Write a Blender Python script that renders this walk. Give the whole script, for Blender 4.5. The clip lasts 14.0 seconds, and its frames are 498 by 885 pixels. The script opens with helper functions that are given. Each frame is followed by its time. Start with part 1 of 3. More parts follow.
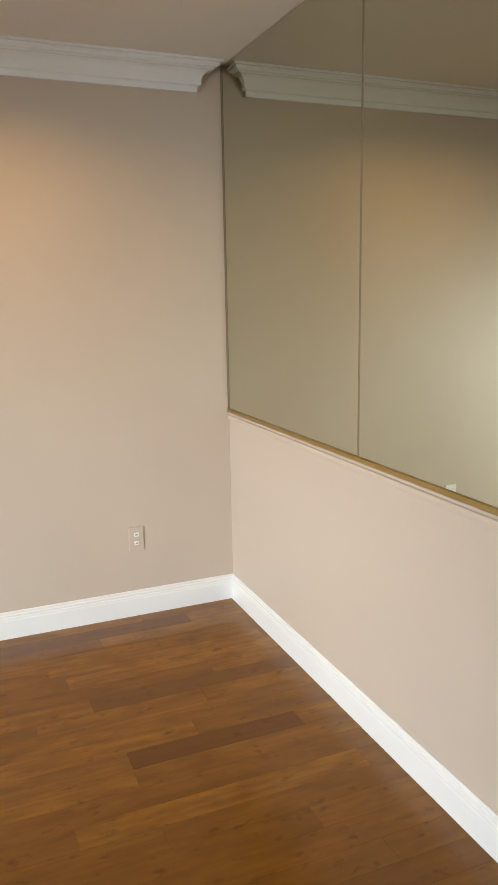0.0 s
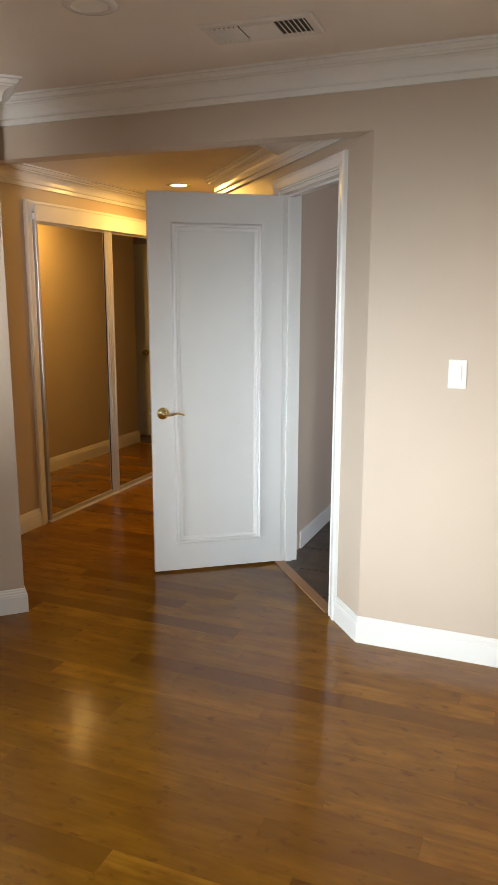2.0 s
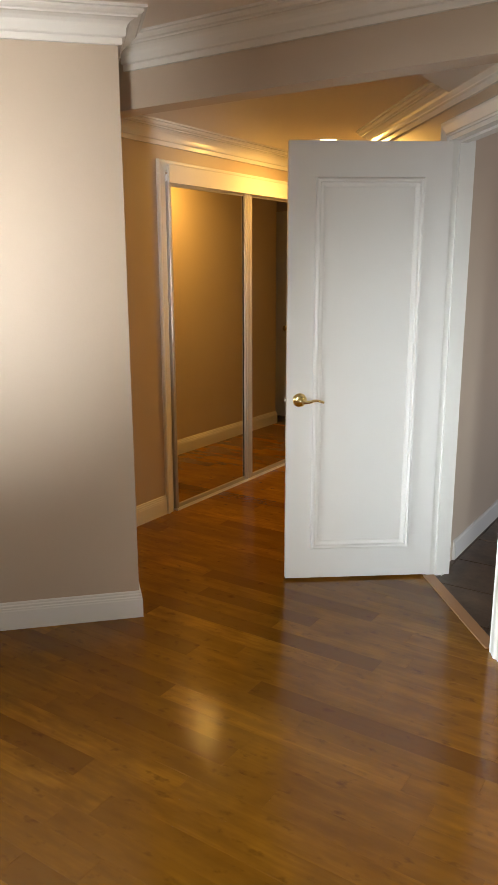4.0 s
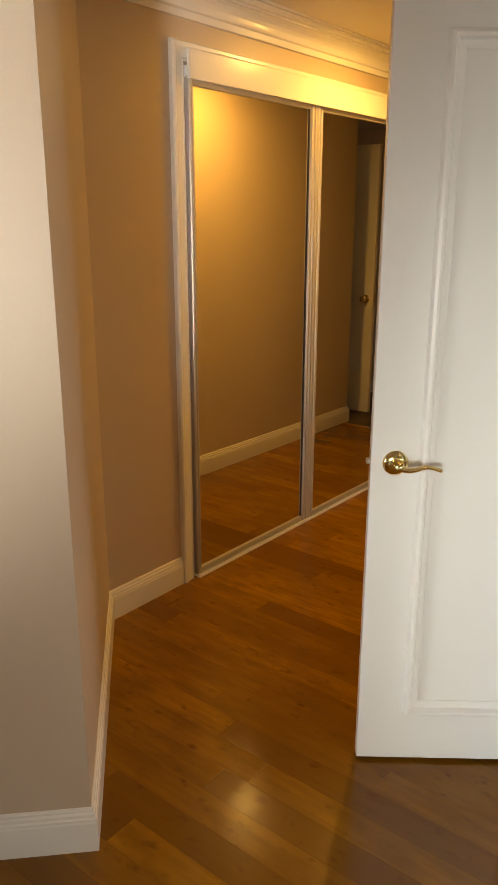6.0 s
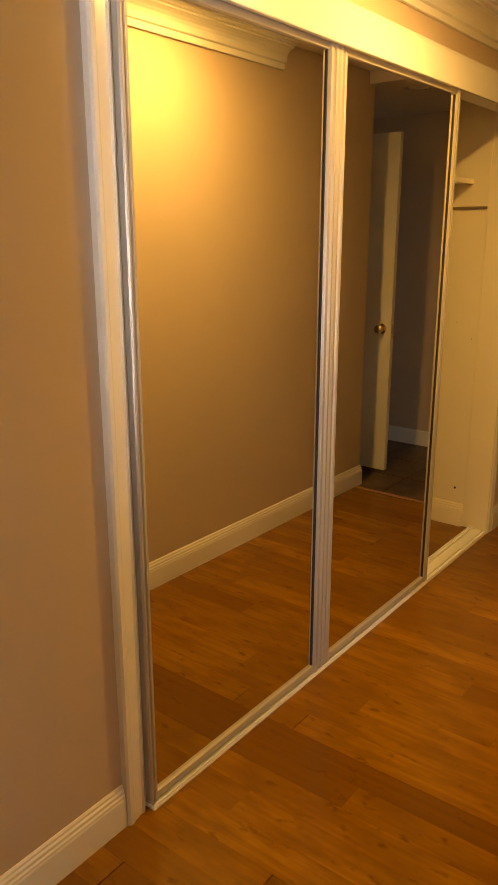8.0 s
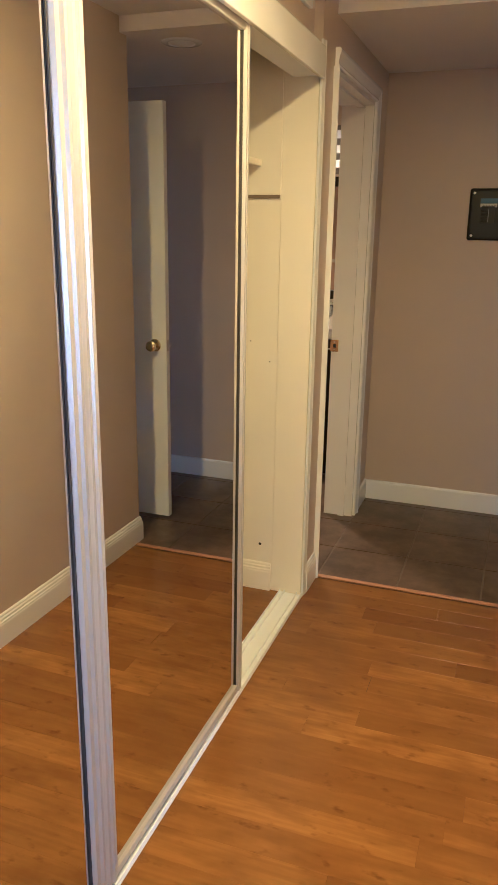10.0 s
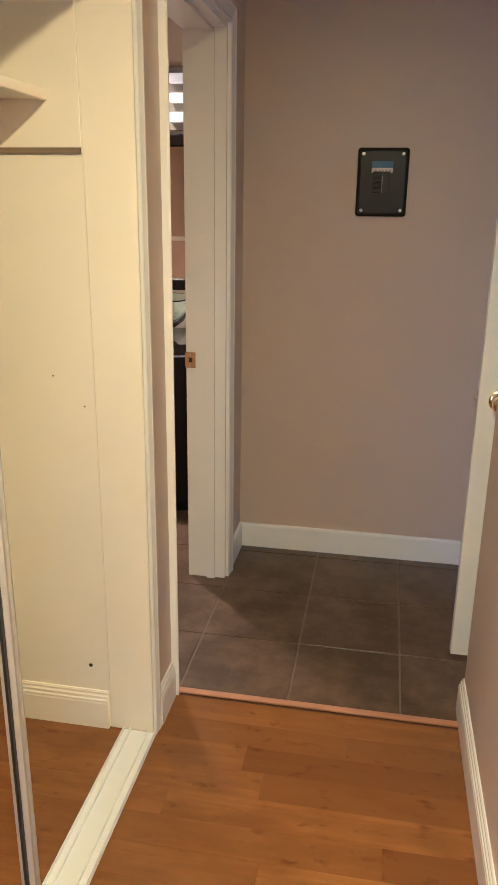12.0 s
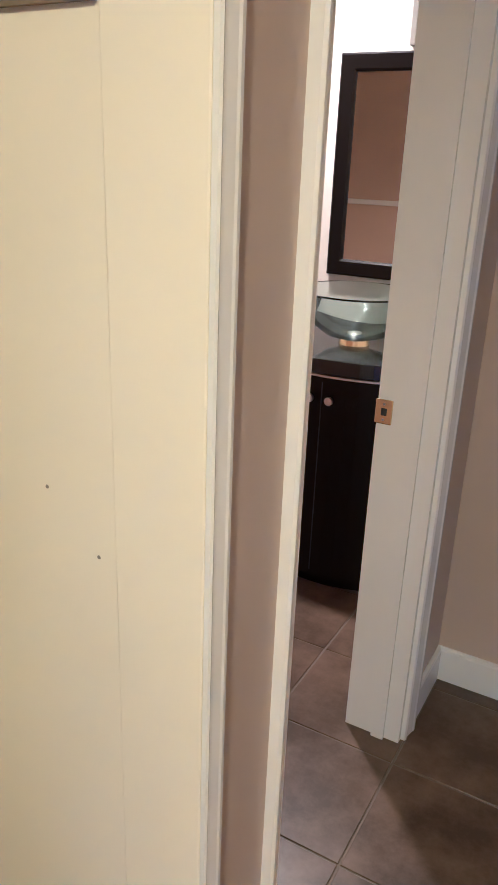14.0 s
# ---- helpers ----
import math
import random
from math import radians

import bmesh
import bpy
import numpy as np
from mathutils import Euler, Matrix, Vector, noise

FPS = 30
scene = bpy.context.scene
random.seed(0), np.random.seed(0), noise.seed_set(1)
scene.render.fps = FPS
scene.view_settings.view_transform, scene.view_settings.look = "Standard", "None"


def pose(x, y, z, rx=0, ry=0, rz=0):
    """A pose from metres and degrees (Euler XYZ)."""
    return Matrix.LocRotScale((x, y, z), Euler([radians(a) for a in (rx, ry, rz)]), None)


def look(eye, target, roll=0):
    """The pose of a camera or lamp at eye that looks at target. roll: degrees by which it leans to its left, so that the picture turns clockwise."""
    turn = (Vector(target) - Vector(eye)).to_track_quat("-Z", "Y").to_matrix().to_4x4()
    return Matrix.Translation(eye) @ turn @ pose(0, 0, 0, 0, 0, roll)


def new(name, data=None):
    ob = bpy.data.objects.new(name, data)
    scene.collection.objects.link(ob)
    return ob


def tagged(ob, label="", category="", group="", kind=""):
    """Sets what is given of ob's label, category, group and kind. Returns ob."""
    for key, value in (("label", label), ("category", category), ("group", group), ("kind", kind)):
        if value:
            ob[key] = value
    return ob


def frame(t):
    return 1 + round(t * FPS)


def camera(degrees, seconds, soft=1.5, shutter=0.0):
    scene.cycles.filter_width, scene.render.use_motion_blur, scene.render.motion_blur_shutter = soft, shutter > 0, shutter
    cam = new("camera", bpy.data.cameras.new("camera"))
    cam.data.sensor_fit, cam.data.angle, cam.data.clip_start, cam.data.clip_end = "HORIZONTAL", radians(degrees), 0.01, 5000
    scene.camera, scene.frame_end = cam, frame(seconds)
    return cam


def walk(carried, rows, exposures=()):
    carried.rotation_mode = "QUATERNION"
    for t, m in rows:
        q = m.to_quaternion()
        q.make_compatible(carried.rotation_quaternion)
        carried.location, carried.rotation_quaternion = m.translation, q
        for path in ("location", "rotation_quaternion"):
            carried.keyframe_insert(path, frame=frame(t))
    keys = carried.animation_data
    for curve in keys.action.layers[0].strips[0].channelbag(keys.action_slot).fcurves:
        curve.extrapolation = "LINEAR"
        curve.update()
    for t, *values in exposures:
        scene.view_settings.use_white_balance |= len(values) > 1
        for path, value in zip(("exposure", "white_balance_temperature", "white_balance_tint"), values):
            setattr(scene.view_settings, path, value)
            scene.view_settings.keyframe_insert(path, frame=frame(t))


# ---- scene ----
cam = camera(37.0, 14.0)
PATH = [
    (0, (0.48, -0.008, 1.482), (1.234, 1.801, 1.084), -1.0),
    (0.5, (0.34, 0.059, 1.482), (0.809, 1.967, 1.107), -1.2),
    (1, (0.173, 0.103, 1.491), (0.314, 2.064, 1.125), -0.0),
    (1.5, (0.023, 0.138, 1.503), (-0.301, 2.077, 1.135), 0.4),
    (2, (-0.039, 0.158, 1.533), (-0.783, 1.972, 1.142), 0.1),
    (2.2, (-0.046, 0.152, 1.535), (-0.898, 1.919, 1.142), 0.2),
    (2.5, (-0.059, 0.16, 1.536), (-1.014, 1.872, 1.139), 0.3),
    (3, (-0.06, 0.23, 1.53), (-1.093, 1.891, 1.112), 0.1),
    (5.5, (-0.933, 1.645, 1.485), (-2.064, 3.204, 0.946), 0.3),
    (6, (-1.128, 1.995, 1.492), (-2.327, 3.492, 0.923), 0.1),
    (6.5, (-1.385, 2.277, 1.483), (-2.59, 3.763, 0.903), -0.2),
    (7, (-1.589, 2.543, 1.48), (-2.788, 4.046, 0.931), 0.0),
    (9.3, (-2.301, 3.57, 1.473), (-3.301, 5.204, 0.898), -0.1),
    (9.5, (-2.343, 3.653, 1.474), (-3.253, 5.335, 0.889), -0.2),
    (10, (-2.403, 3.83, 1.47), (-3.05, 5.642, 0.925), 0.9),
    (10.3, (-2.425, 3.973, 1.476), (-2.934, 5.827, 0.923), 0.3),
    (10.5, (-2.416, 4.067, 1.468), (-2.881, 5.931, 0.911), 0.5),
    (11, (-2.428, 4.32, 1.474), (-2.816, 6.195, 0.897), 0.1),
    (11.5, (-2.488, 4.592, 1.479), (-2.815, 6.472, 0.878), 0.5),
    (11.7, (-2.52, 4.685, 1.481), (-2.834, 6.567, 0.88), 0.7),
    (12, (-2.564, 4.833, 1.48), (-2.896, 6.709, 0.873), 0.8),
    (12.5, (-2.6, 5.135, 1.476), (-3.01, 7.003, 0.893), 0.5),
    (13, (-2.64, 5.421, 1.472), (-3.105, 7.276, 0.887), 0.6),
    (13.3, (-2.683, 5.605, 1.471), (-3.195, 7.442, 0.869), 1.1),
    (13.7, (-2.723, 5.791, 1.464), (-3.409, 7.552, 0.811), 1.8),
    (14, (-2.748, 5.957, 1.455), (-3.654, 7.591, 0.743), 2.2),
]
EXPOSURES = [(0, -0.05, 6900, 10), (1.5, -0.1, 7000, 10), (3.2, 0, 7400, 10), (5.3, 0.1, 7900, 10), (7.2, 0.35, 9200, 10), (9.3, 1.15, 4150, 8), (10.5, 1.7, 4050, 9), (12.5, 1.8, 3650, 12), (14, 1.75, 3450, 14)]
walk(cam, [(t, look(eye, target, roll)) for t, eye, target, roll in PATH], EXPOSURES)

# ---------------- world, sun and lamps ----------------
world = bpy.data.worlds.new("sky")
scene.world = world
world.use_nodes = True
wn = world.node_tree
sky = wn.nodes.new("ShaderNodeTexSky")
sky.sky_type = "NISHITA"
sky.sun_disc = False
sky.sun_elevation = radians(48)
sky.sun_rotation = radians(20)
wn.links.new(sky.outputs[0], wn.nodes["Background"].inputs[0])
wn.nodes["Background"].inputs[1].default_value = 0.15

sun = new("sun", bpy.data.lights.new("sun", "SUN"))
sun.data.energy, sun.data.angle, sun.data.color = 3.0, radians(0.6), (1, 0.95, 0.88)
sun.matrix_world = look((0, 20, 22), (0, 0, 0))
tagged(sun, kind="structure")

WARM = (1.0, 0.56, 0.13)


def lamp(name, x, y, z, watts, colour, size=0.09, spread=180):
    li = bpy.data.lights.new(name, "AREA")
    li.shape, li.size, li.energy, li.color = "DISK", size, watts, colour
    li.spread = radians(spread)
    ob = new(name, li)
    ob.matrix_world = pose(x, y, z)
    return ob


HALL_C, ROOM_C, END_C = 2.30, 2.432, 2.24
HEAD_Z = 2.168
lamp("hall_lamp", -2.63, 5.14, HALL_C - 0.012, 18.0, WARM)
lamp("room_lamp", 0.70, 2.42, ROOM_C - 0.012, 8.0, WARM, spread=150)
lamp("bath_lamp", -3.95, 8.22, 2.38, 10.5, (1, 0.56, 0.21), 0.12, 112)


def daylight(name, at_, to, width, height, watts, colour, spread):
    """Area lamp in an unseen opening; its aimed beam stands in for sky light."""
    li = bpy.data.lights.new(name, "AREA")
    li.shape, li.size, li.size_y, li.energy, li.color = "RECTANGLE", width, height, watts, colour
    li.spread = radians(spread)
    ob = new(name, li)
    ob.matrix_world = look(at_, to)
    return ob


SKYLIGHT = (0.78, 0.90, 1.0)
# Added narrow beam from the unseen back opening that brightens the open door.
daylight("window_daylight", (1.31, -2.42, 1.0), (-0.53, 2.26, 0.83), 0.4, 1.1, 6.5, SKYLIGHT, 25)
# Added narrow beam that imitates the mirror's bright patch on the outer corner wall.
daylight("patio_daylight", (1.31, -2.42, 0.60), (-2.90, 2.41, 1.72), 0.4, 0.3, 8.0, (0.94, 0.97, 1.0), 22)
daylight("side_window_daylight", (-3.885, -0.5, 0.76), (0.53, 1.85, 0.32), 1.9, 1.1, 38, SKYLIGHT, 50)
daylight("side_window_far_daylight", (-3.885, -1.3, 0.9), (-0.95, 2.75, 0.64), 1.1, 1.1, 13.5, SKYLIGHT, 37)
daylight("foyer_daylight", (0.92, 5.3, 1.1), (-1.4, 4.7, 1.1), 1.3, 1.8, 7, (0.80, 0.86, 1.0), 96)

# ---------------- materials ----------------


def mat(name):
    m = bpy.data.materials.new(name)
    m.use_nodes = True
    return m, m.node_tree, m.node_tree.nodes["Principled BSDF"]


def ramp(nt, fac, stops):
    r = nt.nodes.new("ShaderNodeValToRGB")
    while len(r.color_ramp.elements) < len(stops):
        r.color_ramp.elements.new(0.5)
    for e, (p, c) in zip(r.color_ramp.elements, stops):
        e.position, e.color = p, (*c, 1)
    nt.links.new(fac, r.inputs[0])
    return r.outputs[0]


def noise_tex(nt, scale, detail=4, stretch=(1, 1, 1), vec=None, rough=0.55):
    if vec is None:
        vec = nt.nodes.new("ShaderNodeNewGeometry").outputs["Position"]
    mp = nt.nodes.new("ShaderNodeMapping")
    mp.inputs["Scale"].default_value = stretch
    nt.links.new(vec, mp.inputs["Vector"])
    n = nt.nodes.new("ShaderNodeTexNoise")
    n.inputs["Scale"].default_value, n.inputs["Detail"].default_value = scale, detail
    n.inputs["Roughness"].default_value = rough
    nt.links.new(mp.outputs[0], n.inputs["Vector"])
    return n.outputs["Fac"]


def bump(nt, b, height, strength, dist=0.002):
    n = nt.nodes.new("ShaderNodeBump")
    n.inputs["Strength"].default_value, n.inputs["Distance"].default_value = strength, dist
    nt.links.new(height, n.inputs["Height"])
    nt.links.new(n.outputs[0], b.inputs["Normal"])


def mixc(nt, fac, a, b, how="MIX"):
    m = nt.nodes.new("ShaderNodeMix")
    m.data_type, m.blend_type = "RGBA", how
    for sock, v in ((m.inputs["Factor"], fac), (m.inputs["A"], a), (m.inputs["B"], b)):
        if hasattr(v, "node"):
            nt.links.new(v, sock)
        elif isinstance(v, tuple):
            sock.default_value = (*v, 1)
        else:
            sock.default_value = v
    return m.outputs["Result"]


def paint(name, col, rough=0.5, grain=160, relief=0.12, vary=0.05, spec=0.4):
    m, nt, b = mat(name)
    big = noise_tex(nt, 1.3, 3)
    lo = tuple(c * (1 - vary) for c in col)
    hi = tuple(min(1, c * (1 + vary)) for c in col)
    nt.links.new(ramp(nt, big, [(0.3, lo), (0.7, hi)]), b.inputs["Base Color"])
    b.inputs["Roughness"].default_value = rough
    b.inputs["Specular IOR Level"].default_value = spec
    bump(nt, b, noise_tex(nt, grain, 3), relief, 0.0012)
    return m


WALL = paint("wall_paint", (0.56, 0.465, 0.38), 0.42, 140, 0.16, 0.03)
CEIL = paint("ceiling_paint", (0.76, 0.71, 0.66), 0.6, 120, 0.2, 0.03)
TRIM = paint("trim_paint", (0.82, 0.82, 0.81), 0.24, 12, 0.02, 0.03, 0.5)
DOORW = paint("door_paint", (0.82, 0.82, 0.82), 0.30, 10, 0.03, 0.03, 0.5)
CREAM = paint("cream_paint", (0.90, 0.85, 0.71), 0.42, 60, 0.1, 0.04)
TAN = paint("shower_tile", (0.52, 0.36, 0.26), 0.3, 20, 0.1, 0.06)
BATHW = paint("bath_paint", (0.72, 0.66, 0.58), 0.45, 110, 0.12, 0.03)
OUTSIDE = paint("stucco", (0.55, 0.50, 0.44), 0.9, 30, 0.5, 0.1)


def plain(name, col, rough, metal=0.0, spec=0.5):
    m, nt, b = mat(name)
    b.inputs["Base Color"].default_value = (*col, 1)
    b.inputs["Metallic"].default_value, b.inputs["Specular IOR Level"].default_value = metal, spec
    nt.links.new(ramp(nt, noise_tex(nt, 35, 4), [(0.2, (rough * 0.95,) * 3), (0.8, (min(1, rough * 1.06),) * 3)]), b.inputs["Roughness"])
    return m


BRASS = plain("polished_brass", (0.84, 0.68, 0.36), 0.12, 1)
STEEL = plain("brushed_steel", (0.62, 0.60, 0.57), 0.28, 1)
ALU = plain("satin_aluminium", (0.52, 0.49, 0.455), 0.34, 0.3)
TRACK = plain("white_track", (0.86, 0.88, 0.92), 0.35)
DARKGAP = plain("dark_gasket", (0.035, 0.03, 0.028), 0.6)
PLASTIC = plain("white_plastic", (0.82, 0.82, 0.80), 0.35)
SLOT = plain("slot_dark", (0.03, 0.03, 0.03), 0.6)
PANELBLK = plain("breaker_black", (0.014, 0.015, 0.017), 0.38, spec=0.3)
BLUE = plain("blue_label", (0.03, 0.12, 0.24), 0.4)
LABEL = plain("label_white", (0.62, 0.64, 0.66), 0.5)
ESPRESSO = plain("espresso_wood", (0.006, 0.0045, 0.004), 0.35, spec=0.15)
BLACKTOP = plain("polished_black_stone", (0.006, 0.006, 0.007), 0.07)
GREYBAR = plain("grey_metal", (0.30, 0.28, 0.25), 0.4, 0.3)
GOLDTRIM = plain("gold_strip", (0.50, 0.36, 0.14), 0.3, 1)
SEAM = plain("mirror_edge_tarnish", (0.20, 0.16, 0.10), 0.5)
# Brown that stands in for the shade in the closet's panel gap.
GAPSHADE = plain("gap_shade_brown", (0.22, 0.17, 0.10), 0.7)
STRIP = plain("threshold_wood", (0.42, 0.22, 0.10), 0.35)


def glassy_mirror(name, tint, rough=0.004):
    m, nt, b = mat(name)
    b.inputs["Base Color"].default_value = (*tint, 1)
    b.inputs["Metallic"].default_value = 1
    nt.links.new(ramp(nt, noise_tex(nt, 6, 3), [(0.4, (rough,) * 3), (0.8, (rough * 3,) * 3)]), b.inputs["Roughness"])
    return m


MIRROR = glassy_mirror("silvered_glass", (0.77, 0.755, 0.69))
OLDMIRROR = glassy_mirror("aged_mirror_glass", (0.60, 0.60, 0.49), 0.010)

GLASS, nt, b = mat("clear_glass")
b.inputs["Base Color"].default_value = (0.88, 0.97, 0.95, 1)
b.inputs["Transmission Weight"].default_value = 1
b.inputs["Roughness"].default_value = 0.02
b.inputs["IOR"].default_value = 1.48

GLOW, nt, b = mat("lamp_glow")
b.inputs["Emission Color"].default_value = (1, 0.72, 0.38, 1)
b.inputs["Emission Strength"].default_value = 18
FROST, nt, b = mat("frosted_lamp_glass")
b.inputs["Base Color"].default_value = (0.9, 0.88, 0.82, 1)
b.inputs["Emission Color"].default_value = (1, 0.72, 0.42, 1)
b.inputs["Emission Strength"].default_value = 0.12


def bamboo():
    m, nt, b = mat("bamboo_plank")
    oi = nt.nodes.new("ShaderNodeObjectInfo")
    gi = nt.nodes.new("ShaderNodeNewGeometry")
    rnd = nt.nodes.new("ShaderNodeMath")
    rnd.operation = "ADD"
    nt.links.new(oi.outputs["Random"], rnd.inputs[0])
    nt.links.new(gi.outputs["Random Per Island"], rnd.inputs[1])
    fr = nt.nodes.new("ShaderNodeMath")
    fr.operation = "FRACT"
    nt.links.new(rnd.outputs[0], fr.inputs[0])
    tone = ramp(nt, fr.outputs[0], [(0.0, (0.140, 0.056, 0.006)), (0.16, (0.245, 0.108, 0.010)), (0.72, (0.300, 0.136, 0.012)), (1.0, (0.38, 0.178, 0.016))])
    shift = nt.nodes.new("ShaderNodeVectorMath")
    shift.operation = "MULTIPLY_ADD"
    shift.inputs[1].default_value = (1, 1, 1)
    comb = nt.nodes.new("ShaderNodeCombineXYZ")
    big = nt.nodes.new("ShaderNodeMath")
    big.operation = "MULTIPLY"
    big.inputs[1].default_value = 23.0
    nt.links.new(fr.outputs[0], big.inputs[0])
    nt.links.new(big.outputs[0], comb.inputs[0])
    nt.links.new(gi.outputs["Position"], shift.inputs[0])
    nt.links.new(comb.outputs[0], shift.inputs[2])
    v = shift.outputs[0]
    grain = noise_tex(nt, 9, 6, (0.35, 9, 1), v, 0.65)
    blotch = noise_tex(nt, 5, 3, (1, 3.0, 1), v)
    knot = noise_tex(nt, 13, 3, (1.1, 1.9, 1), v)
    c1 = mixc(nt, ramp(nt, grain, [(0.3, (0.22,) * 3), (0.7, (0.0,) * 3)]), tone, (0.17, 0.068, 0.008))
    c2 = mixc(nt, ramp(nt, blotch, [(0.32, (0.75,) * 3), (0.62, (0.0,) * 3)]), c1, (0.16, 0.062, 0.006))
    strips = noise_tex(nt, 2.2, 2, (0.5, 26, 1), v)
    c2 = mixc(nt, ramp(nt, strips, [(0.38, (0.4,) * 3), (0.62, (0.0,) * 3)]), c2, (0.19, 0.078, 0.008))
    c3 = mixc(nt, ramp(nt, knot, [(0.60, (0.0,) * 3), (0.73, (0.6,) * 3)]), c2, (0.095, 0.030, 0.004))
    nt.links.new(c3, b.inputs["Base Color"])
    b.inputs["Specular IOR Level"].default_value = 0.36
    nt.links.new(ramp(nt, noise_tex(nt, 3, 2), [(0.2, (0.13,) * 3), (0.8, (0.22,) * 3)]), b.inputs["Roughness"])
    wave = noise_tex(nt, 4, 3, (1, 6, 1), v)
    add = nt.nodes.new("ShaderNodeMath")
    add.operation = "MULTIPLY_ADD"
    add.inputs[1].default_value = 0.25
    nt.links.new(grain, add.inputs[0])
    nt.links.new(wave, add.inputs[2])
    bump(nt, b, add.outputs[0], 0.16, 0.0018)
    return m


BAMBOO = bamboo()
GAP = plain("joint_shadow", (0.11, 0.042, 0.010), 0.7)


def slate():
    m, nt, b = mat("porcelain_slate")
    oi = nt.nodes.new("ShaderNodeObjectInfo")
    gi = nt.nodes.new("ShaderNodeNewGeometry")
    add = nt.nodes.new("ShaderNodeMath")
    add.operation = "ADD"
    nt.links.new(oi.outputs["Random"], add.inputs[0])
    nt.links.new(gi.outputs["Random Per Island"], add.inputs[1])
    fr = nt.nodes.new("ShaderNodeMath")
    fr.operation = "FRACT"
    nt.links.new(add.outputs[0], fr.inputs[0])
    tone = ramp(nt, fr.outputs[0], [(0, (0.050, 0.031, 0.020)), (1, (0.070, 0.045, 0.029))])
    cloud = noise_tex(nt, 5, 6, rough=0.7)
    c = mixc(nt, ramp(nt, cloud, [(0.40, (0.0,) * 3), (0.66, (0.8,) * 3)]), tone, (0.175, 0.116, 0.076))
    nt.links.new(c, b.inputs["Base Color"])
    nt.links.new(ramp(nt, noise_tex(nt, 9, 4), [(0.3, (0.28,) * 3), (0.75, (0.40,) * 3)]), b.inputs["Roughness"])
    bump(nt, b, noise_tex(nt, 11, 3, rough=0.5), 0.16, 0.003)
    return m


SLATE = slate()
GROUT = paint("grout", (0.20, 0.165, 0.13), 0.85, 120, 0.3, 0.12)
WARMGROUND = paint("warm_ground_brick", (0.42, 0.27, 0.17), 0.85, 8, 0.4, 0.15)

# ---------------- mesh helpers ----------------
Z = Vector((0, 0, 1))


def link(name, bm, material, parent=None, label="", smooth=False):
    me = bpy.data.meshes.new(name)
    bmesh.ops.recalc_face_normals(bm, faces=bm.faces)
    bm.to_mesh(me)
    bm.free()
    me.materials.append(material)
    if smooth:
        for p in me.polygons:
            p.use_smooth = True
        me.set_sharp_from_angle(angle=radians(35))
    ob = new(name, me)
    if parent is not None:
        ob.parent = parent
    if label:
        ob["label"] = label
    return ob


def part(name, bm, material, parent, label="", smooth=False):
    return link(name, bm, material, parent, label, smooth)


def holder(name, x=0, y=0, z=0, rz=0, label="", category="", group="", kind=""):
    e = new(name)
    e.matrix_world = pose(x, y, z, 0, 0, rz)
    e.empty_display_size = 0.1
    return tagged(e, label, category, group, kind)


def hexa(bm, lo, hi, m=None):
    """A block between two corners, turned by the matrix m."""
    vs = []
    for z in (lo[2], hi[2]):
        for x, y in ((lo[0], lo[1]), (hi[0], lo[1]), (hi[0], hi[1]), (lo[0], hi[1])):
            v = Vector((x, y, z))
            vs.append(bm.verts.new(m @ v if m else v))
    for f in ((3, 2, 1, 0), (4, 5, 6, 7), (0, 1, 5, 4), (1, 2, 6, 5), (2, 3, 7, 6), (3, 0, 4, 7)):
        bm.faces.new([vs[i] for i in f])
    return bm


def block(lo, hi, bevel=0.0, m=None, segs=2):
    bm = bmesh.new()
    hexa(bm, lo, hi, m)
    if bevel:
        bmesh.ops.bevel(bm, geom=list(bm.edges), offset=bevel, segments=segs, affect="EDGES", profile=0.5)
    return bm


def prism(poly, z0, z1, bevel=0.0):
    bm = bmesh.new()
    lo = [bm.verts.new((x, y, z0)) for x, y in poly]
    hi = [bm.verts.new((x, y, z1)) for x, y in poly]
    n = len(poly)
    bm.faces.new(lo[::-1])
    bm.faces.new(hi)
    for i in range(n):
        bm.faces.new([lo[i], lo[(i + 1) % n], hi[(i + 1) % n], hi[i]])
    if bevel:
        up = [e for e in bm.edges if abs(e.verts[0].co.z - e.verts[1].co.z) > 0.01]
        bmesh.ops.bevel(bm, geom=up, offset=bevel, segments=3, affect="EDGES", profile=0.5)
    return bm


def sweep(path, profile, origin=(0, 0, 0), e1=(1, 0, 0), e2=(0, 1, 0), n=(0, 0, 1), closed=False):
    """Carries a profile of (side, height) along a mitred flat path; side goes to the left of the path."""
    bm = bmesh.new()
    o, e1, e2, n = Vector(origin), Vector(e1), Vector(e2), Vector(n)
    pts = [Vector(p) for p in path]
    rings = []
    k = len(pts)
    for i, p in enumerate(pts):
        a = (p - pts[i - 1]).normalized() if (i > 0 or closed) else None
        c = (pts[(i + 1) % k] - p).normalized() if (i < k - 1 or closed) else None
        a, c = a or c, c or a
        na, nc = Vector((-a.y, a.x)), Vector((-c.y, c.x))
        mi = (na + nc).normalized()
        mi = mi / max(0.25, mi.dot(na))
        ring = []
        for s, h in profile:
            q = p + mi * s
            ring.append(bm.verts.new(o + e1 * q.x + e2 * q.y + n * h))
        rings.append(ring)
    m = len(profile)
    last = k if closed else k - 1
    for i in range(last):
        r0, r1 = rings[i], rings[(i + 1) % k]
        for j in range(m):
            bm.faces.new([r0[j], r0[(j + 1) % m], r1[(j + 1) % m], r1[j]])
    if not closed:
        bm.faces.new(rings[0][::-1])
        bm.faces.new(rings[-1])
    return bm


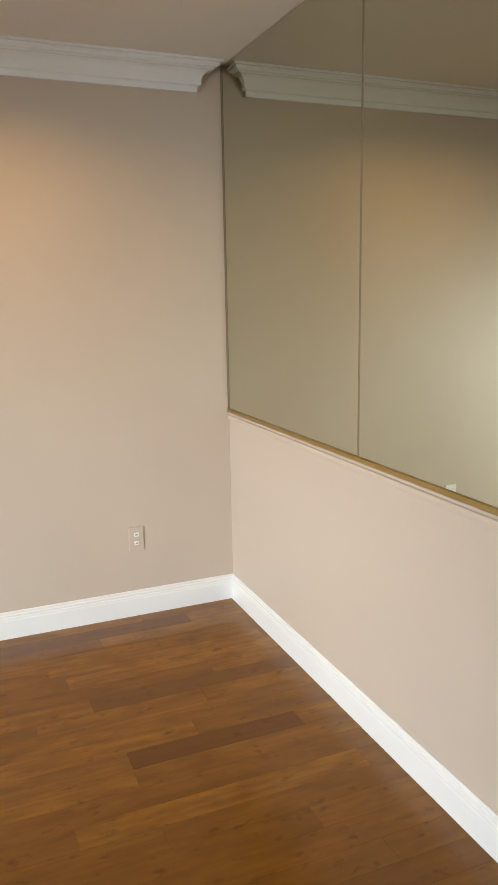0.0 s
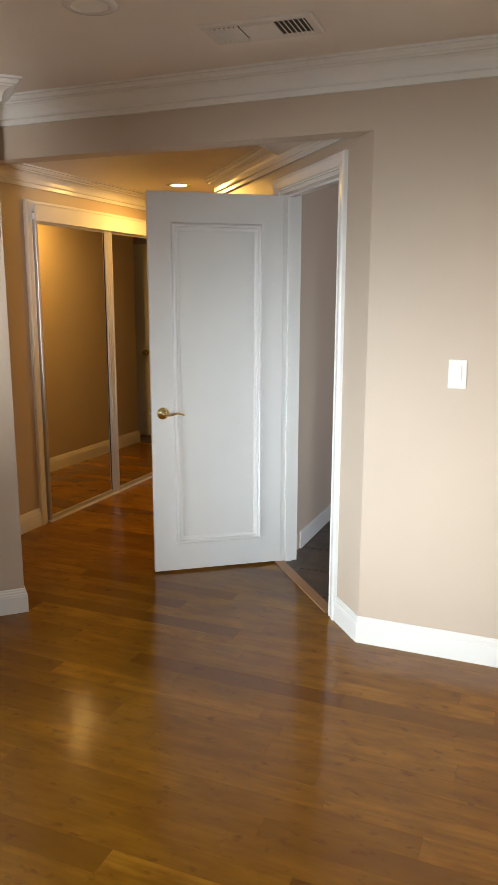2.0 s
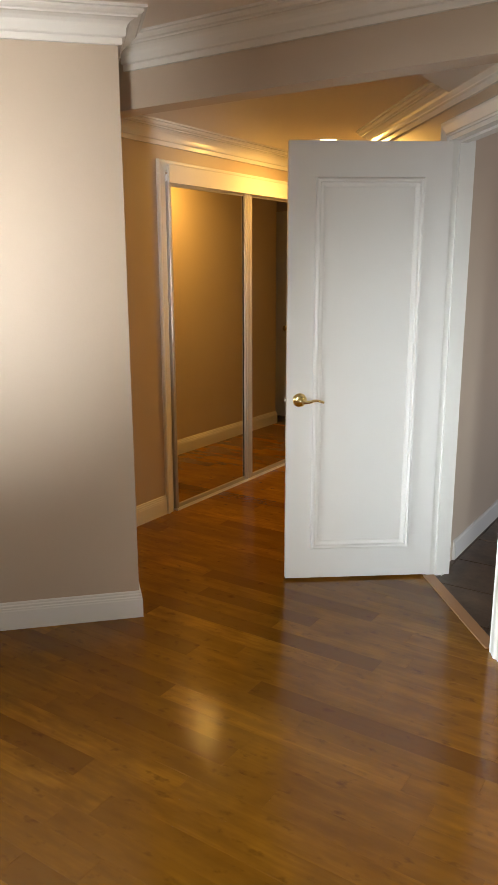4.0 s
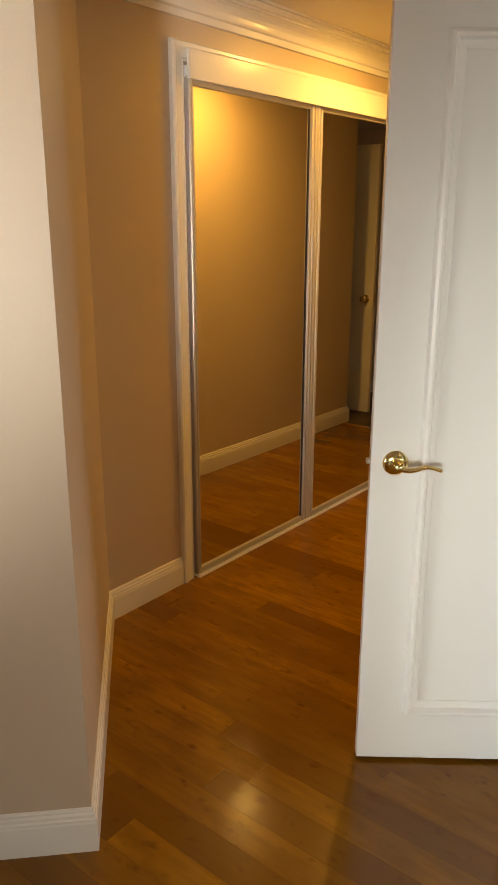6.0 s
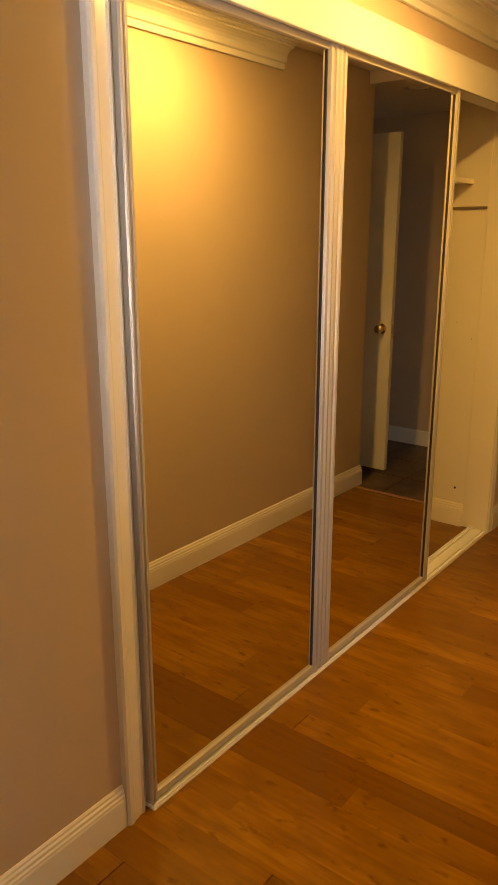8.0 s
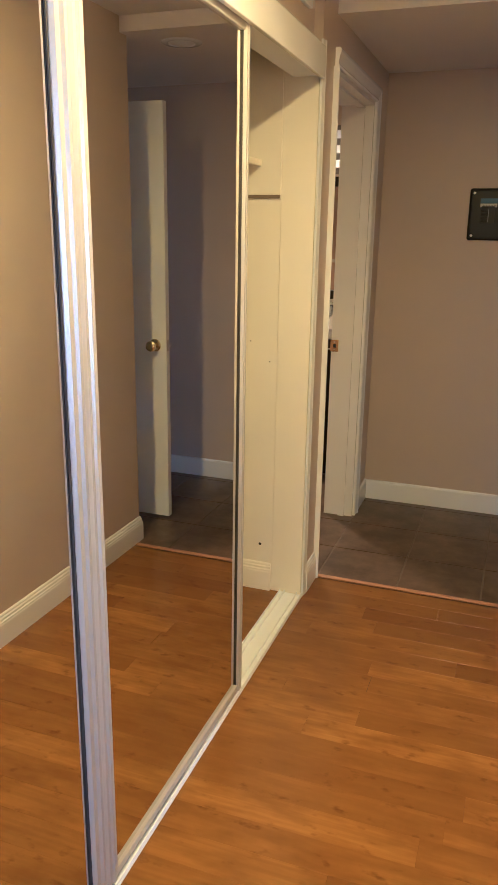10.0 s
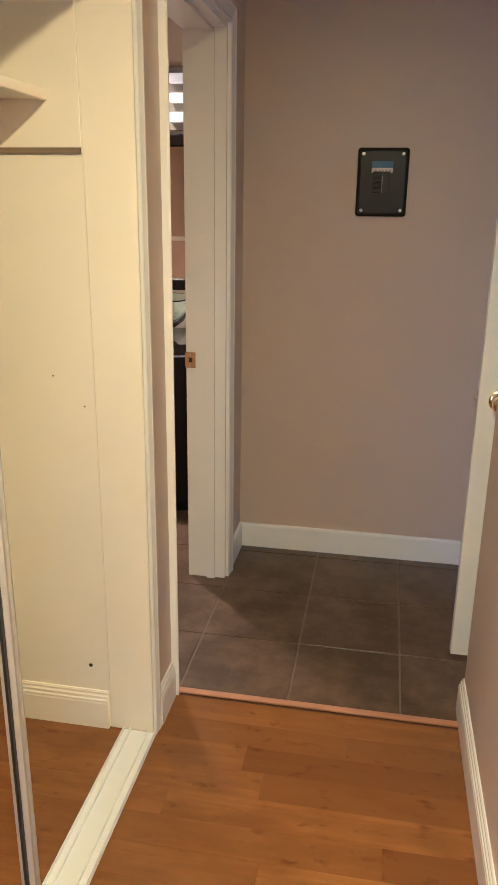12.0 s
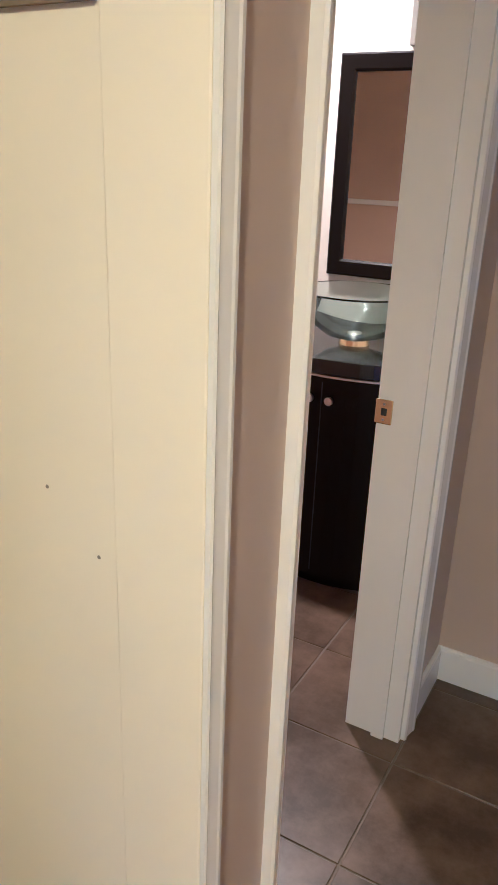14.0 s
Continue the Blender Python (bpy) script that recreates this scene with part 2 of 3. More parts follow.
def lathe(profile, segs=24, m=None):
    """Turns a profile of (radius, height) about z."""
    bm = bmesh.new()
    rings = []
    for r, h in profile:
        ring = []
        if r < 1e-5:
            ring = [bm.verts.new((0, 0, h))]
        else:
            ring = [bm.verts.new((r * math.cos(2 * math.pi * i / segs), r * math.sin(2 * math.pi * i / segs), h)) for i in range(segs)]
        rings.append(ring)
    for r0, r1 in zip(rings, rings[1:]):
        for i in range(segs):
            j = (i + 1) % segs
            q = [r0[i % len(r0)], r0[j % len(r0)], r1[j % len(r1)], r1[i % len(r1)]]
            u = []
            for v in q:
                if v not in u:
                    u.append(v)
            if len(u) > 2:
                bm.faces.new(u)
    if m is not None:
        bm.transform(m)
    return bm


# profiles: (out from the wall, up)
BASE = [(0, 0), (0.014, 0), (0.014, 0.083), (0.0125, 0.088), (0.0125, 0.094), (0.0095, 0.098), (0.0095, 0.106), (0.006, 0.111), (0.006, 0.117), (0.003, 0.122), (0, 0.122)]
PLAINBASE = [(0, 0), (0.013, 0), (0.013, 0.100), (0.010, 0.108), (0.004, 0.111), (0, 0.111)]


def crown_profile(h, d):
    q = [(0, 0), (0.13, 0), (0.15, 0.03), (0.15, 0.20), (0.26, 0.23), (0.28, 0.27), (0.28, 0.33), (0.29, 0.44), (0.34, 0.55), (0.44, 0.64), (0.58, 0.69), (0.68, 0.70), (0.68, 0.76), (0.80, 0.78), (0.88, 0.84), (0.88, 0.91), (1, 0.92), (1, 1), (0, 1)]
    return [(a * d, (b - 1) * h) for a, b in q]


CASE = [(0, 0), (0, 0.012), (0.006, 0.016), (0.012, 0.013), (0.02, 0.014), (0.044, 0.019), (0.050, 0.022), (0.060, 0.022), (0.066, 0.017), (0.066, 0)]

# ---------------- plan ----------------
A_Y = 3.225                       # long wall of the room
MIR_X = 1.73                      # mirror wall
D0 = Vector((-0.767, A_Y))        # where the slanted doorway wall starts
DU = Vector((-0.642, 0.767)).normalized()
DN = Vector((-DU.y, DU.x))        # towards the hall
LC = Vector((-2.359, 2.917))      # outer corner on the other side
CL_X = -3.170                     # closet wall
R_X = -2.248                      # hall wall opposite the closet
END_Y = 7.892
T = 0.115
far_s = (D0.x - R_X) / -DU.x
D1 = D0 + DU * far_s

# ---------------- walls ----------------


def solid(name, pieces, material, kind="structure", label="", category="wall"):
    """One wall out of upright blocks with a drawn footprint."""
    bm = bmesh.new()
    for poly, z0, z1 in pieces:
        one = prism(poly, z0, z1)
        me = bpy.data.meshes.new("tmp")
        one.to_mesh(me)
        one.free()
        bm.from_mesh(me)
        bpy.data.meshes.remove(me)
    return tagged(link(name, bm, material), label, category, "", kind)


def strip_poly(a, c, t):
    """Footprint of a straight wall from a to c with thickness t to the right of the way."""
    d = (c - a).normalized()
    r = Vector((d.y, -d.x)) * t
    return [tuple(a), tuple(c), tuple(c + r), tuple(a + r)]


TOP = 2.75
B_Y = -2.4
L_X = -3.9
V = Vector
# long wall and the beam that carries it on over the hall
solid("wall_long", [([(D0.x, A_Y), (MIR_X + T, A_Y), (MIR_X + T, A_Y + T), (D0.x + 0.05, A_Y + T)], 0, TOP)], WALL, label="beige painted long wall of the room")
solid("wall_beam", [([(D0.x, A_Y), (D0.x - 0.002, A_Y + T), (-3.05, A_Y + T), (-2.70, A_Y)], HEAD_Z, TOP)], WALL, label="beige painted beam over the hall entrance")
solid("wall_mirror_side", [([(MIR_X, B_Y), (MIR_X + T, B_Y), (MIR_X + T, A_Y), (MIR_X, A_Y)], 0, TOP)], WALL, label="beige painted wall below the wide mirror")
# slanted wall with the doorway
S0, S1, DOOR_TOP = 0.300, 1.072, 2.066
at = lambda s, o=0.0: tuple(D0 + DU * s + DN * o)
solid("wall_slanted", [
    ([at(0, 0), at(S0, 0), at(S0, -T), at(-0.05, -T)], 0, TOP),
    ([at(S1, 0), at(far_s, 0), at(far_s + 0.14, -T), at(S1, -T)], 0, TOP),
    ([at(S0, 0), at(S1, 0), at(S1, -T), at(S0, -T)], DOOR_TOP, TOP)], WALL, label="beige painted slanted wall with a doorway")
# pointed corner between room and hall
L1 = V((-0.699, -0.715)).normalized()
L2 = V((-0.727, 0.687)).normalized()
k2 = (LC.x - CL_X) / -L2.x
CIN = LC + L2 * k2
k1 = (LC.x - L_X) / -L1.x
LEND = LC + L1 * k1
solid("wall_corner", [([tuple(LC), tuple(CIN), (L_X, CIN.y), tuple(LEND)], 0, TOP)], WALL, label="beige painted outer corner between room and hall")
# closet wall
CY0, CY1, CTOP = 4.150, 6.578, 2.035
BY0, BY1 = 6.800, 7.572
solid("wall_closet", [
    ([(CL_X, CIN.y), (CL_X, CY0), (CL_X - 0.12, CY0), (CL_X - 0.12, CIN.y)], 0, TOP),
    ([(CL_X, CY0), (CL_X, CY1), (CL_X - 0.12, CY1), (CL_X - 0.12, CY0)], CTOP, TOP)], WALL, label="beige painted wall around the closet")
WX = -3.142
solid("wall_bathroom_door", [
    ([(WX, CY1 + 0.018), (WX, BY0), (WX - 0.15, BY0), (WX - 0.15, CY1 + 0.018)], 0, TOP),
    ([(WX, BY1), (WX, END_Y), (WX - 0.15, END_Y), (WX - 0.15, BY1)], 0, TOP),
    ([(WX, BY0), (WX, BY1), (WX - 0.15, BY1), (WX - 0.15, BY0)], 2.06, TOP)], WALL, label="beige painted wall with the bathroom doorway")
solid("wall_end", [([(WX - 0.15, END_Y), (0.9, END_Y), (0.9, END_Y + T), (WX - 0.15, END_Y + T)], 0, TOP)], WALL, label="taupe painted wall at the hall end")
# block between hall and foyer
F_X, WEND = -1.405, 6.852
solid("wall_hall_side", [([(R_X, D1.y), (R_X, WEND), (R_X + T, WEND), (R_X + T, D1.y + 0.02)], 0, TOP)], WALL, label="beige painted hall wall opposite the closet")
solid("wall_hall_side_return", [([(R_X + T, WEND - T), (R_X + T, WEND), (-2.0, WEND), (-2.0, WEND - T)], 0, TOP)], WALL, label="short beige painted wall return")
solid("wall_foyer", [([(F_X, 4.16), (F_X, WEND), (F_X - T, WEND), (F_X - T, 4.16)], 0, TOP)], WALL, label="taupe painted foyer wall")
# foyer shell with a glazed opening for daylight
FR = 0.9
solid("wall_foyer_front", [
    ([(FR, A_Y + T), (FR, 4.6), (FR + T, 4.6), (FR + T, A_Y + T)], 0, TOP),
    ([(FR, 6.0), (FR, END_Y), (FR + T, END_Y), (FR + T, 6.0)], 0, TOP),
    ([(FR, 4.6), (FR, 6.0), (FR + T, 6.0), (FR + T, 4.6)], 2.05, TOP)], WALL, label="painted foyer wall with a daylight opening")
# room shell with openings behind the walk; the back one is added for lamps
WN0, WN1, WHEAD = -1.88, 0.48, 2.05
WB0, WB1 = -1.12, 1.52
solid("wall_back", [
    ([(L_X - T, B_Y), (WB0, B_Y), (WB0, B_Y - T), (L_X - T, B_Y - T)], 0, TOP),
    ([(WB1, B_Y), (MIR_X + T, B_Y), (MIR_X + T, B_Y - T), (WB1, B_Y - T)], 0, TOP),
    ([(WB0, B_Y), (WB1, B_Y), (WB1, B_Y - T), (WB0, B_Y - T)], WHEAD, TOP)], WALL, label="beige painted unseen back wall with an added opening")
solid("wall_west", [
    ([(L_X, B_Y), (L_X, WN0), (L_X - T, WN0), (L_X - T, B_Y)], 0, TOP),
    ([(L_X, WN1), (L_X, LEND.y), (L_X - T, LEND.y), (L_X - T, WN1)], 0, TOP),
    ([(L_X, WN0), (L_X, WN1), (L_X - T, WN1), (L_X - T, WN0)], WHEAD, TOP)], WALL, label="beige painted side wall with a wide glazed opening")
# closet shell
CB = -3.92
solid("wall_closet_side", [([(CL_X - 0.01, 6.586), (CB, 6.586), (CB, 6.70), (CL_X - 0.01, 6.70)], 0, TOP)], CREAM, label="cream painted side wall inside the closet")
solid("wall_closet_back", [([(CB, 4.0), (CB, 6.70), (CB - 0.1, 6.70), (CB - 0.1, 4.0)], 0, TOP)], CREAM, label="cream painted back wall inside the closet")
solid("wall_closet_left", [([(CL_X - 0.12, 3.98), (CB, 3.98), (CB, 4.08), (CL_X - 0.12, 4.08)], 0, TOP)], CREAM, label="cream painted short wall inside the closet")
# bathroom shell
BA_Y, BA_X = 8.62, -4.95
solid("wall_bathroom", [
    ([(WX - 0.15, BA_Y), (BA_X, BA_Y), (BA_X, BA_Y + 0.1), (WX - 0.15, BA_Y + 0.1)], 0, TOP),
    ([(BA_X, 6.70), (BA_X, BA_Y), (BA_X - 0.1, BA_Y), (BA_X - 0.1, 6.70)], 0, TOP),
    ([(WX - 0.15, END_Y + T), (WX - 0.15, BA_Y), (WX - 0.05, BA_Y), (WX - 0.05, END_Y + T)], 0, TOP),
    ([(WX - 0.152, 6.702), (WX - 0.152, 6.76), (BA_X, 6.76), (BA_X, 6.702)], 0, TOP)], BATHW, label="warm white bathroom walls")

tagged(link("wall_tiles", block((BA_X + 0.001, 6.7605, 0.0), (-3.40, 6.772, 1.98), 0.002), TAN), "tan tiled lower bathroom wall", "wall", kind="structure")
for zz in (1.22, 1.98):
    tagged(link("trim_tile", block((BA_X + 0.001, 6.7607, zz), (-3.40, 6.782, zz + 0.03 + 0.03 * (zz > 1.5)), 0.004), BATHW), "pale trim strip on the tan bathroom wall", "trim", kind="structure")

# ---------------- ceilings ----------------
TH_Y = 6.794
link("ceiling_room", prism([(L_X - T, B_Y - T), (MIR_X + T, B_Y - T), (MIR_X + T, A_Y), (-3.9, A_Y)], ROOM_C, ROOM_C + 0.1), CEIL)["kind"] = "structure"
link("ceiling_hall", prism([(-3.175, A_Y + 0.003), (F_X - 0.05, A_Y + 0.003), (F_X - 0.05, TH_Y), (-3.175, TH_Y)], HALL_C, HALL_C + 0.1), CEIL)["kind"] = "structure"
link("ceiling_end", prism([(-3.16, TH_Y + 0.001), (F_X - 0.05, TH_Y + 0.001), (F_X - 0.049, A_Y + 0.003), (FR + T, A_Y + 0.003), (FR + T, END_Y + T), (-3.16, END_Y + T)], END_C, END_C + 0.16), CEIL)["kind"] = "structure"
link("ceiling_closet", prism([(-3.29, 4.0), (-3.29, 6.70), (CB - 0.1, 6.70), (CB - 0.1, 4.0)], 2.30, 2.4), CREAM)["kind"] = "structure"
link("ceiling_bathroom", prism([(WX - 0.05, 6.70), (BA_X - 0.1, 6.70), (BA_X - 0.1, BA_Y + 0.1), (WX - 0.05, BA_Y + 0.1)], 2.40, 2.5), BATHW)["kind"] = "structure"
for o in ("ceiling_room", "ceiling_hall", "ceiling_end", "ceiling_closet", "ceiling_bathroom"):
    tagged(bpy.data.objects[o], "off-white painted plaster ceiling", "ceiling")

# ---------------- floors ----------------
TH_Y = 6.794
tagged(link("floor", block((L_X - T, B_Y - T, -0.12), (MIR_X + T, TH_Y, -0.006)), GAP), "orange-brown glossy bamboo plank floor", "floor", kind="structure")
tagged(link("floor_tiled", block((BA_X - 0.1, TH_Y + 0.002, -0.12), (FR + T, BA_Y + 0.1, -0.0035)), GROUT), "dark slate-look tiled floor with light grout", "floor", kind="structure")
# Ground added outside, unseen, in a warm brick colour for bounced light.
tagged(link("ground", block((-60, -60, -0.4), (60, 60, -0.14)), WARMGROUND), "brick-coloured unseen ground added outside", "ground", kind="structure")
# Unseen wall, added outside so that low sky gives no light indoors.
tagged(link("wall_garden", block((-9.2, -12, -0.2), (-9.0, 12, 2.1)), OUTSIDE), "plain unseen wall added outside to block low sky light", "wall", kind="structure")

# ---------------- trim ----------------


def trim(name, path, profile, z, material=TRIM, label="", category="trim"):
    return tagged(link(name, sweep(path, profile, (0, 0, z)), material, smooth=False), label, category, "", "structure")


WB = "white painted stepped baseboard"


def base(path, profile=BASE, label=WB, name="baseboard"):
    """Paths run so that the room lies to their left."""
    return trim(name, path, profile, 0, TRIM, label, "baseboard")


base([(MIR_X, B_Y), (MIR_X, A_Y), at(0), at(S0 - 0.067)])
base([at(S1 + 0.067), tuple(D1), (R_X, WEND), (R_X + 0.2, WEND)])
base([(CL_X, CY0 - 0.068), tuple(CIN), tuple(LC), tuple(LEND), (L_X, WN1)])
base([(WX, BY0 - 0.036), (WX, CY1 + 0.040)])
base([(FR, END_Y), (WX, END_Y), (WX, BY1 + 0.068)], PLAINBASE, "plain white painted baseboard")
base([(F_X, WEND), (F_X, 4.30)], PLAINBASE, "plain white painted baseboard")
base([(-3.28, 6.586), (CB, 6.586), (CB, 4.08)], BASE, "cream painted stepped baseboard").data.materials[0] = CREAM

CR = crown_profile(0.115, 0.105)
WC = "white painted moulded crown moulding"
trim("crown_moulding", [(MIR_X - 0.135, A_Y + 0.08), (MIR_X - 0.135, A_Y), (-2.60, A_Y)], CR, ROOM_C, TRIM, WC, "crown moulding")
trim("crown_moulding", [tuple(LC + L2 * 0.5), tuple(LC), tuple(LEND), (L_X, B_Y)], CR, ROOM_C, TRIM, WC, "crown moulding")
HC = crown_profile(0.115, 0.10)
trim("crown_moulding", [(CL_X, 6.5), tuple(CIN), tuple(LC + L2 * 0.60)], HC, HALL_C, TRIM, WC, "crown moulding")
trim("crown_moulding", [at(0.16), at(far_s), (R_X, 6.0)], HC, HALL_C, TRIM, WC, "crown moulding")

# ---------------- door frames ----------------


def frame_on(name, origin, along, normal, width, top, depth, label, inner=True, slim=0.0):
    """Casing with a moulded profile round an opening that starts at origin, and the jamb boards through the wall."""
    a, nn = V((*along, 0)), V((*normal, 0))
    f = holder(name, label=label, category="door frame", kind="structure")
    o = V((*origin, 0))
    path = [(width, 0), (width, top), (0, top), (0, 0)]
    if slim:
        path = [(width + 0.016, top), (0, top), (0, 0)]
        part("casing", sweep([(width, 0), (width, top)], [(-k * slim, h) for k, h in CASE][::-1], o, a, Z, nn), TRIM, f)
    prof = [(-s, h) for s, h in CASE][::-1]
    c = sweep(path, prof, o + nn * 0.0, a, Z, nn)
    part("casing", c, TRIM, f)
    if inner:
        for s0, s1, z0, z1, nm in ((0, 0.018, 0, top, "jamb"), (width - 0.018, width, 0, top, "jamb"), (0.018, width - 0.018, top - 0.018, top, "head_jamb")):
            bm = bmesh.new()
            m = Matrix((( a.x, -nn.x, 0, o.x), (a.y, -nn.y, 0, o.y), (0, 0, 1, 0), (0, 0, 0, 1)))
            hexa(bm, (s0, -0.001, z0), (s1, depth, z1), m)
            part(nm, bm, TRIM, f)
        st = 0.040
        for s0, s1, z0, z1 in ((0.018, 0.029, 0, top - 0.018), (width - 0.029, width - 0.018, 0, top - 0.018), (0.029, width - 0.029, top - 0.029, top - 0.018)):
            bm = bmesh.new()
            m = Matrix(((a.x, -nn.x, 0, o.x), (a.y, -nn.y, 0, o.y), (0, 0, 1, 0), (0, 0, 0, 1)))
            hexa(bm, (s0, st, z0), (s1, st + 0.034, z1), m)
            part("door_stop", bm, TRIM, f)
    return f


slant_frame = frame_on("door_frame_1", at(S0 - 0.002), DU, DN, S1 - S0 + 0.004, DOOR_TOP + 0.002, T, "white painted moulded casing of the slanted doorway")
bath_frame = frame_on("door_frame_2", (WX, BY1 + 0.002), (0, -1), (1, 0), BY1 - BY0 + 0.004, 2.062, 0.152, "white painted moulded casing of the bathroom doorway", slim=0.5)


def strike_at(m, parent):
    """A brass strike plate screwed to a jamb, as meshes under the frame."""
    def put(nm, bm, mt):
        bm.transform(m)
        return part(nm, bm, mt, parent, "polished brass strike plate" if nm == "strike_plate" else "")
    p = put("strike_plate", block((-0.021, -0.003, -0.030), (0.021, 0.001, 0.030), 0.0022), BRASS)
    bm = block((-0.006, -0.0034, -0.009), (0.008, -0.0024, 0.009))
    bm.transform(m)
    part("bolt_hole", bm, SLOT, p)
    for z in (-0.019, 0.019):
        bm = lathe([(0, 0.0040), (0.003, 0.0036), (0.004, 0.002), (0.004, 0)], 10, pose(0, 0, z, 90))
        bm.transform(m)
        part("screw", bm, STEEL, p)


strike_at(pose(WX - 0.135, BY1 - 0.018, 0.915), bath_frame)
sp = D0 + DU * (S0 + 0.018) + DN * -0.02
strike_at(Matrix.Translation((sp.x, sp.y, 0.915)) @ Matrix(((DN.x, -DU.x, 0, 0), (DN.y, -DU.y, 0, 0), (0, 0, 1, 0), (0, 0, 0, 1))), slant_frame)


def panel_door(name, label, w, h, one_panel=True):
    """A leaf in its own space: x from the hinge to the free edge, face to -y, 35 mm thick behind it."""
    d = holder(name, label=label, category="door")
    part("leaf", block((0, 0, 0), (w, 0.035, h), 0.0015), DOORW, d)
    if one_panel:
        x0, x1, z0, z1 = 0.122, w - 0.122, 0.154, h - 0.152
        prof = [(0, 0), (0, 0.010), (0.004, 0.022), (0.011, 0.027), (0.018, 0.024), (0.023, 0.011), (0.031, 0.009), (0.040, 0.003), (0.040, 0)]
        for y, s in ((0, -1), (0.035, 1)):
            part("panel_moulding", sweep([(x0, z0), (x1, z0), (x1, z1), (x0, z1)], prof, (0, y, 0), (1, 0, 0), (0, 0, 1), (0, s, 0), True), DOORW, d, "", True)
    return d


LEAFW = 0.728
door = panel_door("door_1", "white painted single-panel door standing open", LEAFW, 2.033)
hj, fe = V((-1.432, 4.036)), V((-2.012, 3.597))
ld = (fe - hj).normalized()
ang = math.degrees(math.atan2(ld.y, ld.x))
door.matrix_world = pose(hj.x, hj.y, 0.012, 0, 0, ang) @ pose(0, -0.035, 0)


def lever(parent, x, z, y=0.0, side=-1, way=-1):
    """Brass lever handle with a round rose on the leaf."""
    m = pose(x, y, z, 90 if side < 0 else -90)
    rose = part("rose", lathe([(0, 0.012), (0.016, 0.012), (0.024, 0.010), (0.030, 0.006), (0.033, 0.003), (0.033, 0)], 32, m), BRASS, parent, "polished brass rose", True)
    part("spindle", lathe([(0.011, 0.010), (0.010, 0.03), (0.0095, 0.045), (0.011, 0.052), (0, 0.056)], 20, m), BRASS, parent, "", True)
    cu = bpy.data.curves.new("lever", "CURVE")
    cu.dimensions, cu.bevel_depth, cu.bevel_resolution, cu.use_fill_caps = "3D", 0.0075, 4, True
    spl = cu.splines.new("BEZIER")
    pts = [((x, y + side * 0.046, z), 1.25), ((x + way * 0.030, y + side * 0.048, z - 0.004), 1.0), ((x + way * 0.072, y + side * 0.046, z + 0.004), 0.8), ((x + way * 0.108, y + side * 0.042, z - 0.006), 0.75)]
    spl.bezier_points.add(len(pts) - 1)
    for p, (co, r) in zip(spl.bezier_points, pts):
        p.co, p.radius = co, r
        p.handle_left_type = p.handle_right_type = "AUTO"
    tmp = bpy.data.objects.new("tmp_lever", cu)
    scene.collection.objects.link(tmp)
    me = bpy.data.meshes.new_from_object(tmp.evaluated_get(bpy.context.evaluated_depsgraph_get()))
    bpy.data.objects.remove(tmp)
    me.materials.clear()
    me.materials.append(BRASS)
    for p in me.polygons:
        p.use_smooth = True
    ob = new("lever_handle", me)
    ob.parent = parent
    ob["label"] = "polished brass lever handle"


lever(door, LEAFW - 0.062, 0.892, 0.0, -1)
lever(door, LEAFW - 0.062, 0.892, 0.035, 1)
part("latch_plate", block((LEAFW - 0.0005, 0.006, 0.864), (LEAFW + 0.0012, 0.029, 0.920), 0.0004), STEEL, door)
part("latch_bolt", block((LEAFW, 0.011, 0.884), (LEAFW + 0.011, 0.024, 0.900), 0.003), STEEL, door)
for z in (0.22, 1.02, 1.82):
    part("hinge", lathe([(0, 0), (0.006, 0.0), (0.006, 0.09), (0, 0.09)], 12, pose(-0.004, -0.005, z)), BRASS, door, "", True)

# flush door at the hall end, standing ajar
rd = panel_door("door_2", "cream white flush door standing open at the hall end", 0.74, 2.03, False)
rd.matrix_world = pose(-2.258 + 0.74, 7.19, 0.012, 0, 0, 180)


def round_knob(parent, x, y, z, side):
    m = pose(x, y, z, 90 if side < 0 else -90)
    part("rose", lathe([(0, 0.008), (0.024, 0.008), (0.031, 0.004), (0.032, 0)], 28, m), BRASS, parent, "", True)
    part("door_knob", lathe([(0.010, 0.006), (0.010, 0.022), (0.015, 0.028), (0.024, 0.036), (0.027, 0.046), (0.024, 0.056), (0.014, 0.062), (0, 0.064)], 28, m), BRASS, parent, "polished brass door knob", True)


round_knob(rd, 0.74 - 0.062, 0.035, 0.905, 1)
round_knob(rd, 0.74 - 0.062, 0.0, 0.905, -1)
part("latch_plate", block((0.7395, 0.006, 0.877), (0.7412, 0.029, 0.933)), STEEL, rd)
part("latch_bolt", block((0.74, 0.011, 0.897), (0.751, 0.024, 0.913), 0.003), STEEL, rd)

# ---------------- closet front ----------------
cf = holder("closet_frame", label="white painted moulded casing round the closet", category="door frame", kind="structure")
part("casing", sweep([(CY0, 0), (CY0, CTOP + 0.01), (CY1 + 0.009, CTOP + 0.01)], CASE, (CL_X, 0, 0), (0, 1, 0), Z, (1, 0, 0)), TRIM, cf)
part("casing", sweep([(CY1 - 0.002, CTOP + 0.076), (CY1 - 0.002, 0)], [(a * 0.58, c * 0.55) for a, c in CASE], (WX, 0, 0), (0, 1, 0), Z, (1, 0, 0)), TRIM, cf)
part("jamb", block((-3.276, CY1 + 0.003, 0), (WX - 0.004, CY1 + 0.0205, CTOP), 0.003), CREAM, cf, "cream painted jamb")
part("jamb", block((CL_X - 0.12, CY0 - 0.004, 0), (CL_X + 0.002, CY0 + 0.012, CTOP), 0.001), TRIM, cf)
